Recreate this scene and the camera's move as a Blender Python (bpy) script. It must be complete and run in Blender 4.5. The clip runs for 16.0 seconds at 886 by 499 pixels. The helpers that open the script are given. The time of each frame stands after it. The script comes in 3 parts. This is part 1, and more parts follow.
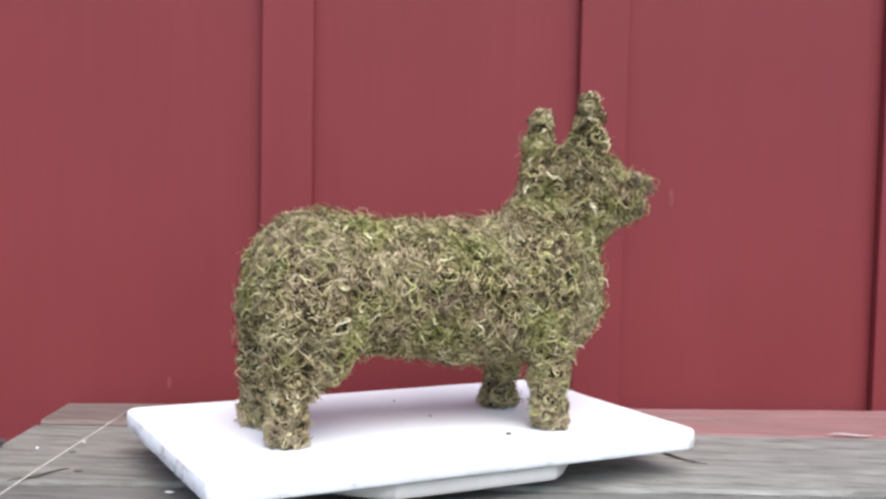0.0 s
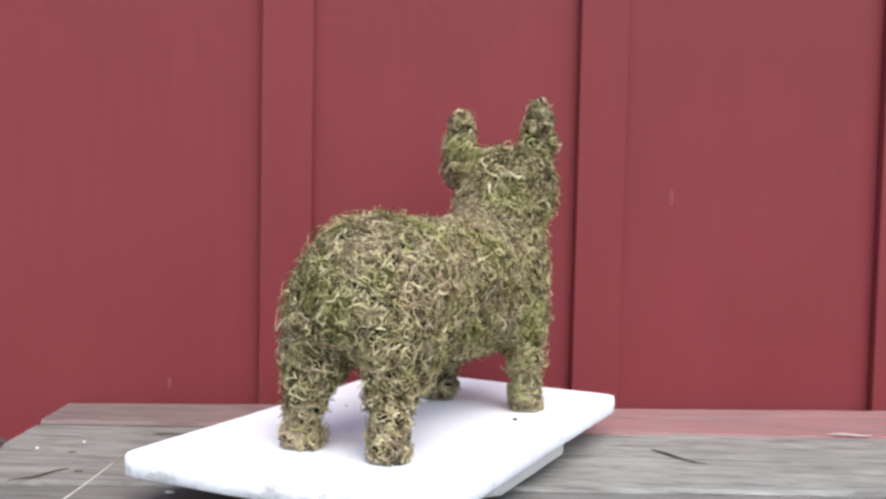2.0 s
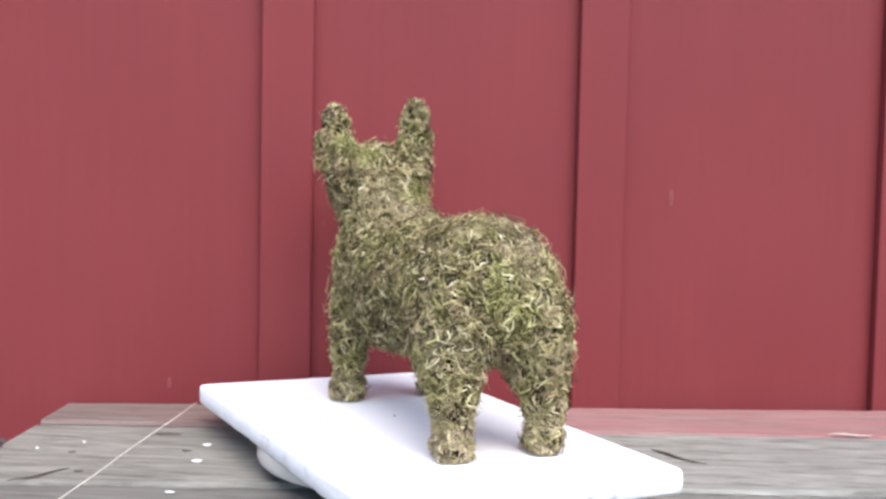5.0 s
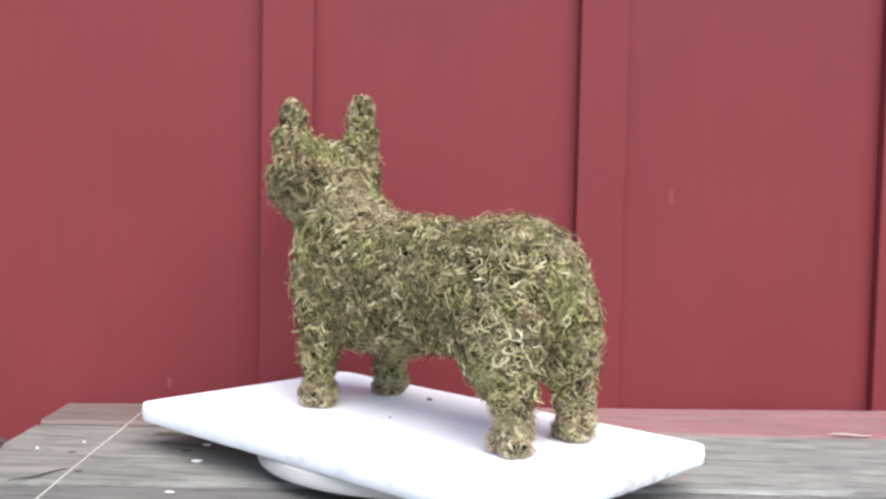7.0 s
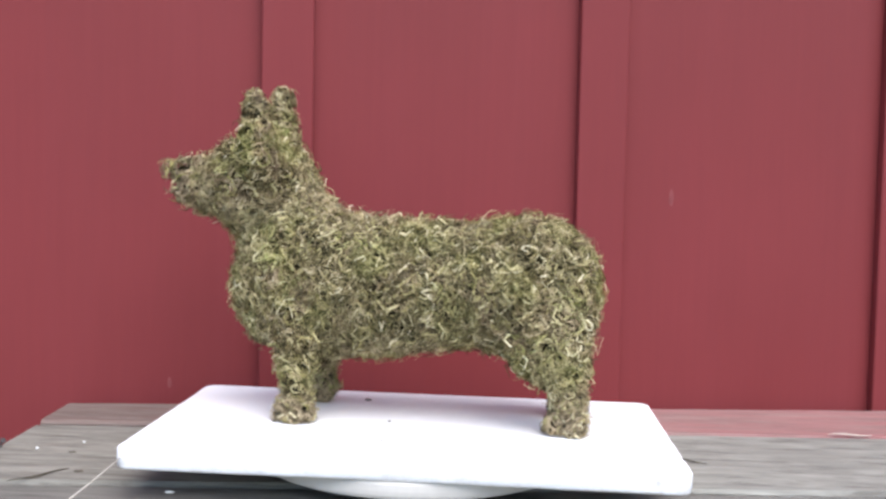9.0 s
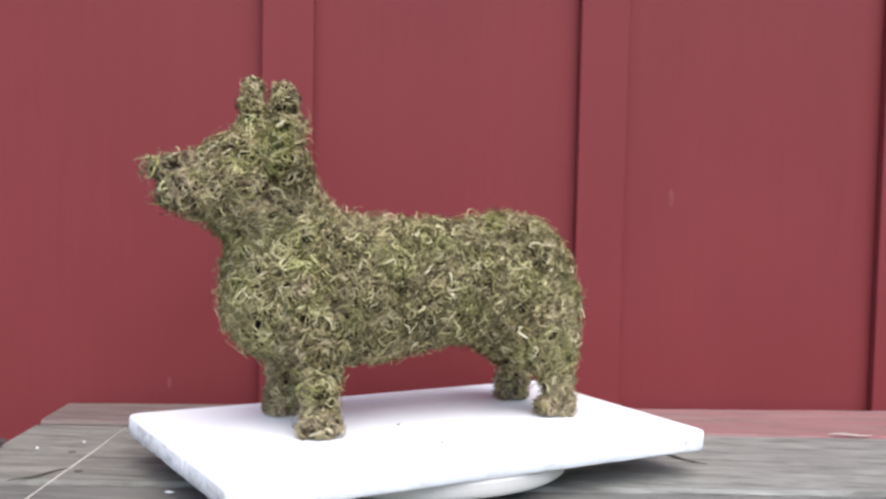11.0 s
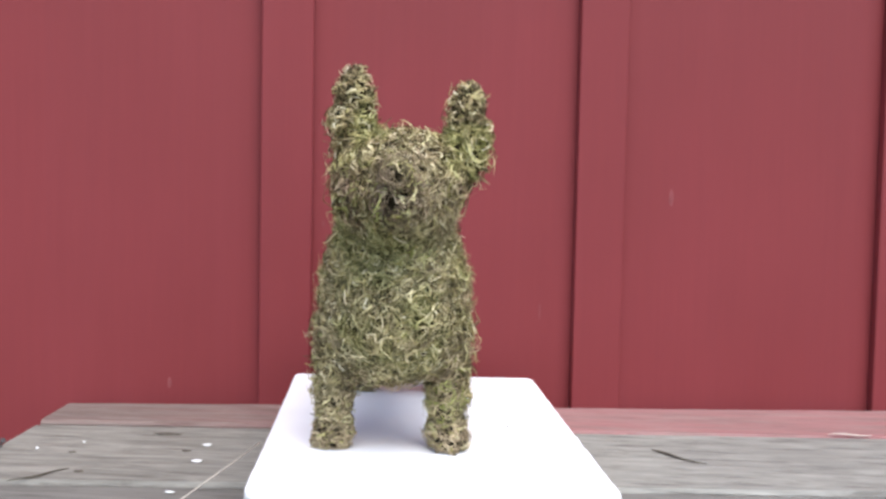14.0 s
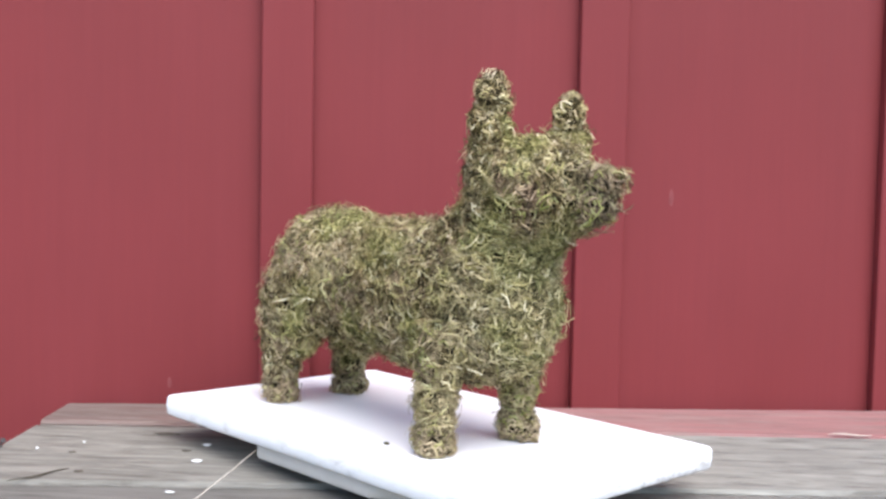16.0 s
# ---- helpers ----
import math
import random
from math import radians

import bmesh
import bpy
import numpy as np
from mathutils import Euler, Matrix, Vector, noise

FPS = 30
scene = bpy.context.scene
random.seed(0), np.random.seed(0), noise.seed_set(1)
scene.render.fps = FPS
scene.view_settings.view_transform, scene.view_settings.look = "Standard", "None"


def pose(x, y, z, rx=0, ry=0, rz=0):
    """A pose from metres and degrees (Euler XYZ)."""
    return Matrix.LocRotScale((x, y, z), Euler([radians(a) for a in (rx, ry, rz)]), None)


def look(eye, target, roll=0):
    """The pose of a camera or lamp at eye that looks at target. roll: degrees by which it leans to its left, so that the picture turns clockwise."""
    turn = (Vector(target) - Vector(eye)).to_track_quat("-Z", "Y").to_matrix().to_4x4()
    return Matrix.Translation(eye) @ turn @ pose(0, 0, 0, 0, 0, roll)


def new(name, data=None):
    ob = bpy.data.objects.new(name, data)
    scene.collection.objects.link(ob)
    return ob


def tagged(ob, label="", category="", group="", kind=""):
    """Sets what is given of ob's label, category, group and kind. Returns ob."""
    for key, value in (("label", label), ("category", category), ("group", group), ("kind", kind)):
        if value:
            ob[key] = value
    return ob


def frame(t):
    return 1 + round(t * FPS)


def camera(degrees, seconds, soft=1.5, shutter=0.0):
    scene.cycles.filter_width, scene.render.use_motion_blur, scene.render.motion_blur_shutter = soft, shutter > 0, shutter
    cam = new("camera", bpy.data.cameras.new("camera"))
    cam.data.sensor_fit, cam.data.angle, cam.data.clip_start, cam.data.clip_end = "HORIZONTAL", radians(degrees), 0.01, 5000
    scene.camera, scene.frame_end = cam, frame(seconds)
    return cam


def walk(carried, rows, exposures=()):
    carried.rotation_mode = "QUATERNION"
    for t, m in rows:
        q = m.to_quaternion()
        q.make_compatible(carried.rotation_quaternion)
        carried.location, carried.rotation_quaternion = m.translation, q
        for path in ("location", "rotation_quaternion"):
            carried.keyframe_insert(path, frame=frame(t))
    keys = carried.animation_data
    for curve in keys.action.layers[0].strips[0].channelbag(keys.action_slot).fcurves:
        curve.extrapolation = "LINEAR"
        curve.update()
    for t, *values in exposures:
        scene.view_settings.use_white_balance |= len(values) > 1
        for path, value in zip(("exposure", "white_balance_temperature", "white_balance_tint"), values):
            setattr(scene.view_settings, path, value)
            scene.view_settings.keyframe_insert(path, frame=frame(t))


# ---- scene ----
cam = camera(45.39, 16.0, soft=2.75)
TABLE = 0.75                      # height of the table top
TOP = TABLE + 0.0487              # upper face of the turning board
AXIS = (-0.0235, 1.0579)          # the turntable's axis
EYE = Vector((0, 0, TOP + 0.237))
AIM = EYE + Vector((0, math.cos(0.0598), -math.sin(0.0598)))
STAND = look(EYE, AIM, 1.844)
EXPOSURE = [(0.0, 1.13), (2.0, 1.13), (3.5, 1.38), (4.2, 1.38), (7.0, 1.35), (9.0, 1.20), (12.5, 1.02), (13.0, 1.02), (14.2, 1.27), (16.0, 1.37)]
walk(cam, [(0.0, STAND), (16.0, STAND)], EXPOSURE)

# ---- light: a bright, thinly clouded sky in front of the wall ----
SUN_EL, SUN_AZ = radians(57), radians(160)
world = bpy.data.worlds.new("sky")
scene.world = world
world.use_nodes = True
wn = world.node_tree.nodes
sky = wn.new("ShaderNodeTexSky")
sky.sky_type = "NISHITA"
sky.sun_disc = False
sky.sun_elevation, sky.sun_rotation = SUN_EL, SUN_AZ
sky.air_density, sky.dust_density, sky.ozone_density = 1.0, 1.0, 1.0
wn["Background"].inputs["Strength"].default_value = 0.14
world.node_tree.links.new(sky.outputs[0], wn["Background"].inputs["Color"])
sun = new("sun", bpy.data.lights.new("sun", "SUN"))
sun.data.energy, sun.data.angle, sun.data.color = 2.1, radians(64), (1.0, 0.968, 0.945)
sun_way = Vector((math.sin(SUN_AZ) * math.cos(SUN_EL), math.cos(SUN_AZ) * math.cos(SUN_EL), math.sin(SUN_EL)))
sun.matrix_world = look(sun_way * 20, (0, 0, 0))


# ---- materials ----
class Mat:
    """A node material with a principled shader and short ways to add nodes."""

    def __init__(self, name, rough=0.6, spec=0.5):
        self.m = bpy.data.materials.new(name)
        self.m.use_nodes = True
        self.t = self.m.node_tree
        self.b = self.t.nodes["Principled BSDF"]
        self.b.inputs["Roughness"].default_value = rough
        self.b.inputs["Specular IOR Level"].default_value = spec

    def node(self, kind, **inputs):
        n = self.t.nodes.new(kind)
        for k, v in inputs.items():
            self.put(v, n.inputs[k.replace("_", " ")])
        return n

    def put(self, v, socket):
        if isinstance(v, bpy.types.NodeSocket):
            self.t.links.new(v, socket)
        else:
            socket.default_value = v

    def coord(self, scale=(1, 1, 1)):
        c = self.node("ShaderNodeTexCoord").outputs["Object"]
        n = self.node("ShaderNodeMapping", Vector=c)
        n.inputs["Scale"].default_value = scale
        return n.outputs[0]

    def noise(self, v, scale, detail=4.0, rough=0.55, dist=0.0):
        return self.node("ShaderNodeTexNoise", Vector=v, Scale=scale, Detail=detail, Roughness=rough, Distortion=dist).outputs["Fac"]

    def ramp(self, fac, stops):
        n = self.node("ShaderNodeValToRGB", Fac=fac)
        e = n.color_ramp.elements
        while len(e) < len(stops):
            e.new(0.5)
        for el, (p, c) in zip(e, stops):
            el.position = p
            el.color = (*c, 1) if len(c) == 3 else c
        return n.outputs[0]

    def grey(self, fac, lo, hi, a=0.0, b=1.0):
        n = self.node("ShaderNodeMapRange", Value=fac)
        for i, v in enumerate((lo, hi, a, b)):
            n.inputs[i + 1].default_value = v
        return n.outputs[0]

    def mix(self, fac, a, b, how="MIX"):
        n = self.t.nodes.new("ShaderNodeMix")
        n.data_type, n.blend_type = "RGBA", how
        for v, s in ((fac, n.inputs[0]), (a, n.inputs[6]), (b, n.inputs[7])):
            self.put((*v, 1) if isinstance(v, tuple) and len(v) == 3 else v, s)
        return n.outputs[2]

    def math(self, op, a, b=0.0):
        n = self.t.nodes.new("ShaderNodeMath")
        n.operation = op
        self.put(a, n.inputs[0]), self.put(b, n.inputs[1])
        return n.outputs[0]

    def random(self):
        return self.node("ShaderNodeObjectInfo").outputs["Random"]

    def island(self):
        return self.node("ShaderNodeNewGeometry").outputs["Random Per Island"]

    def done(self, colour, rough=None, bump=None, strength=0.3, dist=0.002):
        self.put((*colour, 1) if isinstance(colour, tuple) else colour, self.b.inputs["Base Color"])
        if rough is not None:
            self.put(rough, self.b.inputs["Roughness"])
        if bump is not None:
            n = self.node("ShaderNodeBump", Height=bump, Strength=strength, Distance=dist)
            self.t.links.new(n.outputs[0], self.b.inputs["Normal"])
        return self.m


def mat_red_paint(name):
    m = Mat(name, 0.62, 0.18)
    fine = m.noise(m.coord((60, 60, 3.0)), 2.0, 6, 0.6)
    broad = m.noise(m.coord((1, 1, 0.6)), 5.0, 4)
    streak = m.noise(m.coord((22, 22, 0.8)), 1.5, 3)
    c = m.ramp(broad, [(0.3, (0.163, 0.027, 0.029)), (0.7, (0.183, 0.031, 0.034))])
    c = m.mix(m.grey(fine, 0.35, 0.75, 0.0, 0.22), c, (0.134, 0.022, 0.027))
    c = m.mix(m.grey(streak, 0.5, 0.75, 0.0, 0.14), c, (0.204, 0.041, 0.047))
    rough = m.grey(broad, 0.3, 0.7, 0.48, 0.66)
    h = m.math("ADD", m.math("MULTIPLY", fine, 0.6), m.math("MULTIPLY", streak, 0.4))
    return m.done(c, rough, h, 0.25, 0.0015)


def mat_weathered(name, red=0.0, tone=1.0):
    """Grey weathered softwood with open grain; red: how much old red paint lies on it."""
    m = Mat(name, 0.85, 0.25)
    shift = m.math("MULTIPLY", m.random(), 7.0)
    base = m.coord((4.5, 26, 26))
    off = m.node("ShaderNodeCombineXYZ", X=shift, Y=shift, Z=0.0).outputs[0]
    v = m.node("ShaderNodeVectorMath", Vector=base)
    m.put(off, v.inputs[1])
    v = v.outputs[0]
    grain = m.noise(v, 3.0, 8, 0.65, 0.6)
    fibre = m.noise(m.coord((6, 220, 220)), 1.0, 3, 0.7)
    stain = m.noise(m.coord((2.5, 5, 5)), 1.3, 4)
    c = m.ramp(grain, [(0.26, (0.100, 0.096, 0.084)), (0.40, (0.217, 0.213, 0.188)), (0.60, (0.299, 0.295, 0.260)), (0.8, (0.381, 0.375, 0.332))])
    crack = m.noise(m.coord((8, 80, 80)), 1.4, 5, 0.6)
    c = m.mix(m.grey(crack, 0.56, 0.64, 0.0, 0.65), c, (0.077, 0.071, 0.063))
    c = m.mix(m.grey(crack, 0.40, 0.28, 0.0, 0.40), c, (0.499, 0.489, 0.431))
    fleck = m.noise(m.coord((12, 46, 46)), 1.7, 4, 0.6, 0.4)
    c = m.mix(m.grey(fleck, 0.58, 0.67, 0.0, 0.5), c, (0.091, 0.082, 0.067))
    c = m.mix(m.grey(fibre, 0.45, 0.75, 0.0, 0.30), c, (0.172, 0.162, 0.145))
    c = m.mix(m.grey(stain, 0.46, 0.64, 0.0, 0.42), c, (0.149, 0.140, 0.123))
    c = m.mix(m.grey(m.random(), 0, 1, 0.0, 0.25), c, (0.217, 0.200, 0.178))
    # browner and darker towards one end of the planks
    end = m.node("ShaderNodeSeparateXYZ", Vector=m.node("ShaderNodeTexCoord").outputs["Object"]).outputs["X"]
    end = m.math("ADD", end, m.grey(stain, 0.3, 0.7, -0.25, 0.25))
    c = m.mix(m.grey(end, 0.05, -0.30, 0.0, 0.50), c, m.mix(m.grey(grain, 0.3, 0.7), (0.075, 0.066, 0.052), (0.245, 0.225, 0.190)))
    if tone < 1:
        c = m.mix(0.55, c, (0.20 * tone, 0.19 * tone, 0.175 * tone))
    if red:
        worn = m.noise(m.coord((3, 30, 30)), 2.2, 6, 0.7)
        along = m.node("ShaderNodeSeparateXYZ", Vector=m.node("ShaderNodeTexCoord").outputs["Object"]).outputs["X"]
        cover = m.math("MULTIPLY", m.grey(worn, 0.3, 0.62, 0.35, 1.0), m.grey(along, -0.45, 0.25, 0.45, 1.0))
        c = m.mix(m.math("MULTIPLY", cover, red), m.mix(0.35, c, (0.085, 0.050, 0.040)), m.mix(m.grey(along, -0.40, 0.10), (0.190, 0.075, 0.070), (0.355, 0.128, 0.130)))
    h = m.math("ADD", m.math("MULTIPLY", grain, 0.7), m.math("MULTIPLY", fibre, 0.5))
    h = m.math("SUBTRACT", h, m.grey(crack, 0.54, 0.64, 0.0, 0.8))
    return m.done(c, m.grey(grain, 0.3, 0.7, 0.95, 0.75), h, 0.6, 0.003)


def mat_white(name):
    m = Mat(name, 0.5, 0.4)
    broad = m.noise(m.coord(), 9.0, 4)
    fine = m.noise(m.coord(), 160.0, 3)
    c = m.ramp(broad, [(0.3, (0.84, 0.84, 0.86)), (0.7, (0.89, 0.89, 0.90))])
    speck = m.noise(m.coord(), 55.0, 2)
    c = m.mix(m.grey(speck, 0.74, 0.78, 0.0, 0.35), c, (0.45, 0.42, 0.38))
    return m.done(c, 0.5, fine, 0.12, 0.001)


def mat_board_edge(name):
    m = Mat(name, 0.8, 0.3)
    chips = m.noise(m.coord((1, 1, 1.6)), 34.0, 6, 0.65)
    ends = m.math("ABSOLUTE", m.node("ShaderNodeSeparateXYZ", Vector=m.node("ShaderNodeTexCoord").outputs["Object"]).outputs["X"])
    chips = m.math("SUBTRACT", chips, m.grey(ends, 0.236, 0.243, 0.0, 0.12))
    c = m.ramp(chips, [(0.25, (0.52, 0.50, 0.49)), (0.36, (0.74, 0.73, 0.73)), (0.47, (0.83, 0.83, 0.84))])
    return m.done(c, 0.8, chips, 0.6, 0.003)


def mat_plain(name, colour, rough=0.6, spec=0.5, var=0.25, scale=30.0):
    m = Mat(name, rough, spec)
    n = m.noise(m.coord(), scale, 4)
    dark = tuple(c * (1 - var) for c in colour)
    return m.done(m.mix(m.grey(n, 0.3, 0.7), dark, colour), None, n, 0.2, 0.001)


def mat_moss(name):
    m = Mat(name, 0.9, 0.15)
    r = m.island()
    tuft = m.noise(m.coord(), 75.0, 2, 0.5)
    r = m.math("ADD", m.math("MULTIPLY", r, 0.72), m.grey(tuft, 0.32, 0.68, 0.0, 0.28))
    r = m.grey(r, 0.08, 0.93)
    c = m.ramp(r, [(0.0, (0.025, 0.018, 0.008)), (0.25, (0.071, 0.055, 0.025)), (0.45, (0.181, 0.139, 0.065)),
                   (0.64, (0.336, 0.259, 0.133)), (0.82, (0.534, 0.427, 0.251)), (1.0, (0.819, 0.681, 0.474))])
    patch = m.noise(m.coord(), 19.0, 3)
    c = m.mix(m.grey(patch, 0.46, 0.60, 0.0, 0.65), c, m.mix(r, (0.050, 0.056, 0.010), (0.520, 0.520, 0.180)))
    patch2 = m.noise(m.coord((1.3, 1.3, 1.3)), 25.0, 3)
    c = m.mix(m.grey(patch2, 0.54, 0.66, 0.0, 0.60), c, m.mix(r, (0.060, 0.037, 0.025), (0.560, 0.385, 0.285)))
    c = m.mix(m.grey(m.noise(m.coord(), 12.0, 2), 0.48, 0.60, 0.0, 0.60), c, m.mix(r, (0.121, 0.091, 0.047), (0.662, 0.539, 0.342)))
    damp = m.noise(m.coord((1.1, 0.9, 1.2)), 16.0, 3)
    c = m.mix(m.grey(damp, 0.44, 0.32, 0.0, 0.55), c, m.mix(r, (0.033, 0.029, 0.012), (0.305, 0.270, 0.140)))
    # darker moss colour mixed in along one flank
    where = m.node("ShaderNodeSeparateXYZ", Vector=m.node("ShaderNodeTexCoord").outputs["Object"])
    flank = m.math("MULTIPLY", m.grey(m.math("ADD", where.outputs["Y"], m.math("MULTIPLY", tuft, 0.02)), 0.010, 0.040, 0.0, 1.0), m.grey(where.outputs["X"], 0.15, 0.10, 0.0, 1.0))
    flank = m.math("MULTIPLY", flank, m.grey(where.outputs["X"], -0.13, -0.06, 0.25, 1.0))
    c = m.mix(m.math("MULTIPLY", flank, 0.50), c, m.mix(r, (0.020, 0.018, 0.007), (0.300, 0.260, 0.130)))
    # paler moss colour mixed in on the breast
    breast = m.math("MULTIPLY", m.grey(where.outputs["X"], 0.13, 0.17, 0.0, 0.30), m.grey(where.outputs["Z"], 0.215, 0.19, 0.0, 1.0))
    c = m.mix(breast, c, m.mix(r, (0.090, 0.085, 0.030), (0.760, 0.690, 0.400)))
    # bare brownish tip of the muzzle
    along = m.node("ShaderNodeSeparateXYZ", Vector=m.node("ShaderNodeTexCoord").outputs["Object"]).outputs["X"]
    c = m.mix(m.grey(m.math("ADD", along, m.math("MULTIPLY", tuft, 0.02)), 0.236, 0.256, 0.0, 0.60), c, m.mix(r, (0.067, 0.046, 0.032), (0.355, 0.271, 0.198)))
    # browner mix towards the feet, with an uneven upper edge
    up = m.node("ShaderNodeSeparateXYZ", Vector=m.node("ShaderNodeTexCoord").outputs["Object"]).outputs["Z"]
    low_edge = m.math("ADD", up, m.math("MULTIPLY", patch2, 0.03))
    c = m.mix(m.grey(low_edge, 0.050, 0.034, 0.0, 0.65), c, m.mix(r, (0.055, 0.042, 0.023), (0.644, 0.501, 0.336)))
    return m.done(c)


def mat_straw(name):
    m = Mat(name, 0.85, 0.2)
    r = m.island()
    c = m.ramp(r, [(0.0, (0.270, 0.232, 0.092)), (0.4, (0.470, 0.408, 0.190)), (0.75, (0.670, 0.590, 0.335)), (1.0, (0.840, 0.750, 0.520))])
    fresh = m.noise(m.coord(), 15.0, 3)
    c = m.mix(m.grey(fresh, 0.52, 0.64, 0.0, 0.7), c, m.mix(r, (0.226, 0.260, 0.056), (0.513, 0.539, 0.205)))
    return m.done(c)


def mat_ground(name):
    m = Mat(name, 0.95, 0.2)
    a = m.noise(m.coord(), 3.0, 6)
    b = m.noise(m.coord(), 60.0, 5)
    c = m.ramp(a, [(0.3, (0.16, 0.14, 0.11)), (0.7, (0.26, 0.24, 0.20))])
    c = m.mix(m.grey(b, 0.45, 0.7, 0.0, 0.5), c, (0.10, 0.11, 0.06))
    return m.done(c, 0.95, b, 0.6, 0.01)


RED = mat_red_paint("red_barn_paint")
WOOD = mat_weathered("weathered_wood")
WOOD_DARK = mat_weathered("weathered_wood_dark", 0.0, 0.50)
WOOD_RED = mat_weathered("weathered_wood_with_red", 0.7)
WHITE = mat_white("white_paint")
EDGE = mat_board_edge("chipped_edge")
PLATE = mat_plain("off_white_plate", (0.56, 0.535, 0.50), 0.4, 0.5, 0.12)
DARK = mat_plain("dark_metal", (0.06, 0.06, 0.06), 0.5)
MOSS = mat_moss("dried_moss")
STRAW = mat_straw("pale_dry_strands")
# body under the strands; deep shade of the gaps is put into its colour
CORE_SHADE = mat_plain("moss_core_shade", (0.026, 0.020, 0.010), 0.95, 0.1, 0.5, 120.0)
CRUMB = mat_plain("moss_crumb", (0.13, 0.115, 0.07), 0.9, 0.1, 0.5, 300.0)
GROUND = mat_ground("bare_earth")
STRING = mat_plain("pale_string", (0.66, 0.60, 0.52), 0.8, 0.2, 0.2, 200.0)
SPLASH = mat_plain("white_splash", (0.80, 0.80, 0.78), 0.6)
SCUFF = mat_plain("pale_scuff", (0.225, 0.058, 0.061), 0.8, 0.2, 0.3, 60.0)
TWIG = mat_plain("dark_bark", (0.10, 0.085, 0.065), 0.9, 0.2, 0.4, 150.0)
KNOT = mat_plain("dark_knot", (0.115, 0.098, 0.078), 0.9, 0.2, 0.5, 220.0)
SPLINTER = mat_plain("raw_wood", (0.52, 0.41, 0.36), 0.8, 0.2, 0.2, 80.0)


# ---- making meshes ----
def mesh_object(name, bm, *materials):
    me = bpy.data.meshes.new(name)
    bm.to_mesh(me)
    bm.free()
    for m in materials:
        me.materials.append(m)
    return new(name, me)


def part(name, bm, material, parent, label=""):
    ob = mesh_object(name, bm, material)
    ob.parent = parent
    return tagged(ob, label)


def box(bm, lo, hi, bevel=0.0, seg=2):
    lo, hi = Vector(lo), Vector(hi)
    r = bmesh.ops.create_cube(bm, size=1.0)
    bmesh.ops.scale(bm, vec=hi - lo, verts=r["verts"])
    bmesh.ops.translate(bm, vec=(lo + hi) / 2, verts=r["verts"])
    if bevel:
        es = {e for v in r["verts"] for e in v.link_edges}
        bmesh.ops.bevel(bm, geom=list(es), offset=bevel, segments=seg, affect="EDGES", profile=0.5)
    return bm


def lathe(bm, rings, seg=96):
    """A closed solid of revolution about z from (radius, height) pairs, from the bottom up."""
    loops = [[bm.verts.new((r * math.cos(2 * math.pi * i / seg), r * math.sin(2 * math.pi * i / seg), z)) for i in range(seg)] for r, z in rings]
    for a, b in zip(loops, loops[1:]):
        for i in range(seg):
            bm.faces.new((a[i], a[(i + 1) % seg], b[(i + 1) % seg], b[i]))
    bm.faces.new(loops[0][::-1])
    bm.faces.new(loops[-1])
    for f in bm.faces:
        f.smooth = len(f.verts) == 4
    return bm


def tube(bm, pts, radii, seg=6):
    """A bent round rod through the points."""
    pts = [Vector(p) for p in pts]
    loops = []
    for i, p in enumerate(pts):
        d = (pts[min(i + 1, len(pts) - 1)] - pts[max(i - 1, 0)]).normalized()
        a = d.cross(Vector((0.3, 0.2, 1))).normalized()
        b = d.cross(a)
        loops.append([bm.verts.new(p + radii[i] * (math.cos(2 * math.pi * k / seg) * a + math.sin(2 * math.pi * k / seg) * b)) for k in range(seg)])
    for a, b in zip(loops, loops[1:]):
        for k in range(seg):
            f = bm.faces.new((a[k], a[(k + 1) % seg], b[(k + 1) % seg], b[k]))
            f.smooth = True
    bm.faces.new(loops[0][::-1])
    bm.faces.new(loops[-1])
    bmesh.ops.recalc_face_normals(bm, faces=bm.faces[:])
    return bm


# ---- ground and wall ----
def build_ground():
    bm = bmesh.new()
    bmesh.ops.create_grid(bm, x_segments=60, y_segments=60, size=400)
    ob = mesh_object("ground", bm, GROUND)
    tagged(ob, "bare trodden earth in front of the barn", "ground", kind="structure")


WALL = Matrix.Translation((0, 1.358, TOP)) @ pose(0, 0, 0, 0, 0, math.degrees(0.1235)) @ pose(0, 0, 0, 0, -0.69, 0)
BATTEN_W, BATTEN_T, PITCH = 0.0645, 0.015, 0.4064


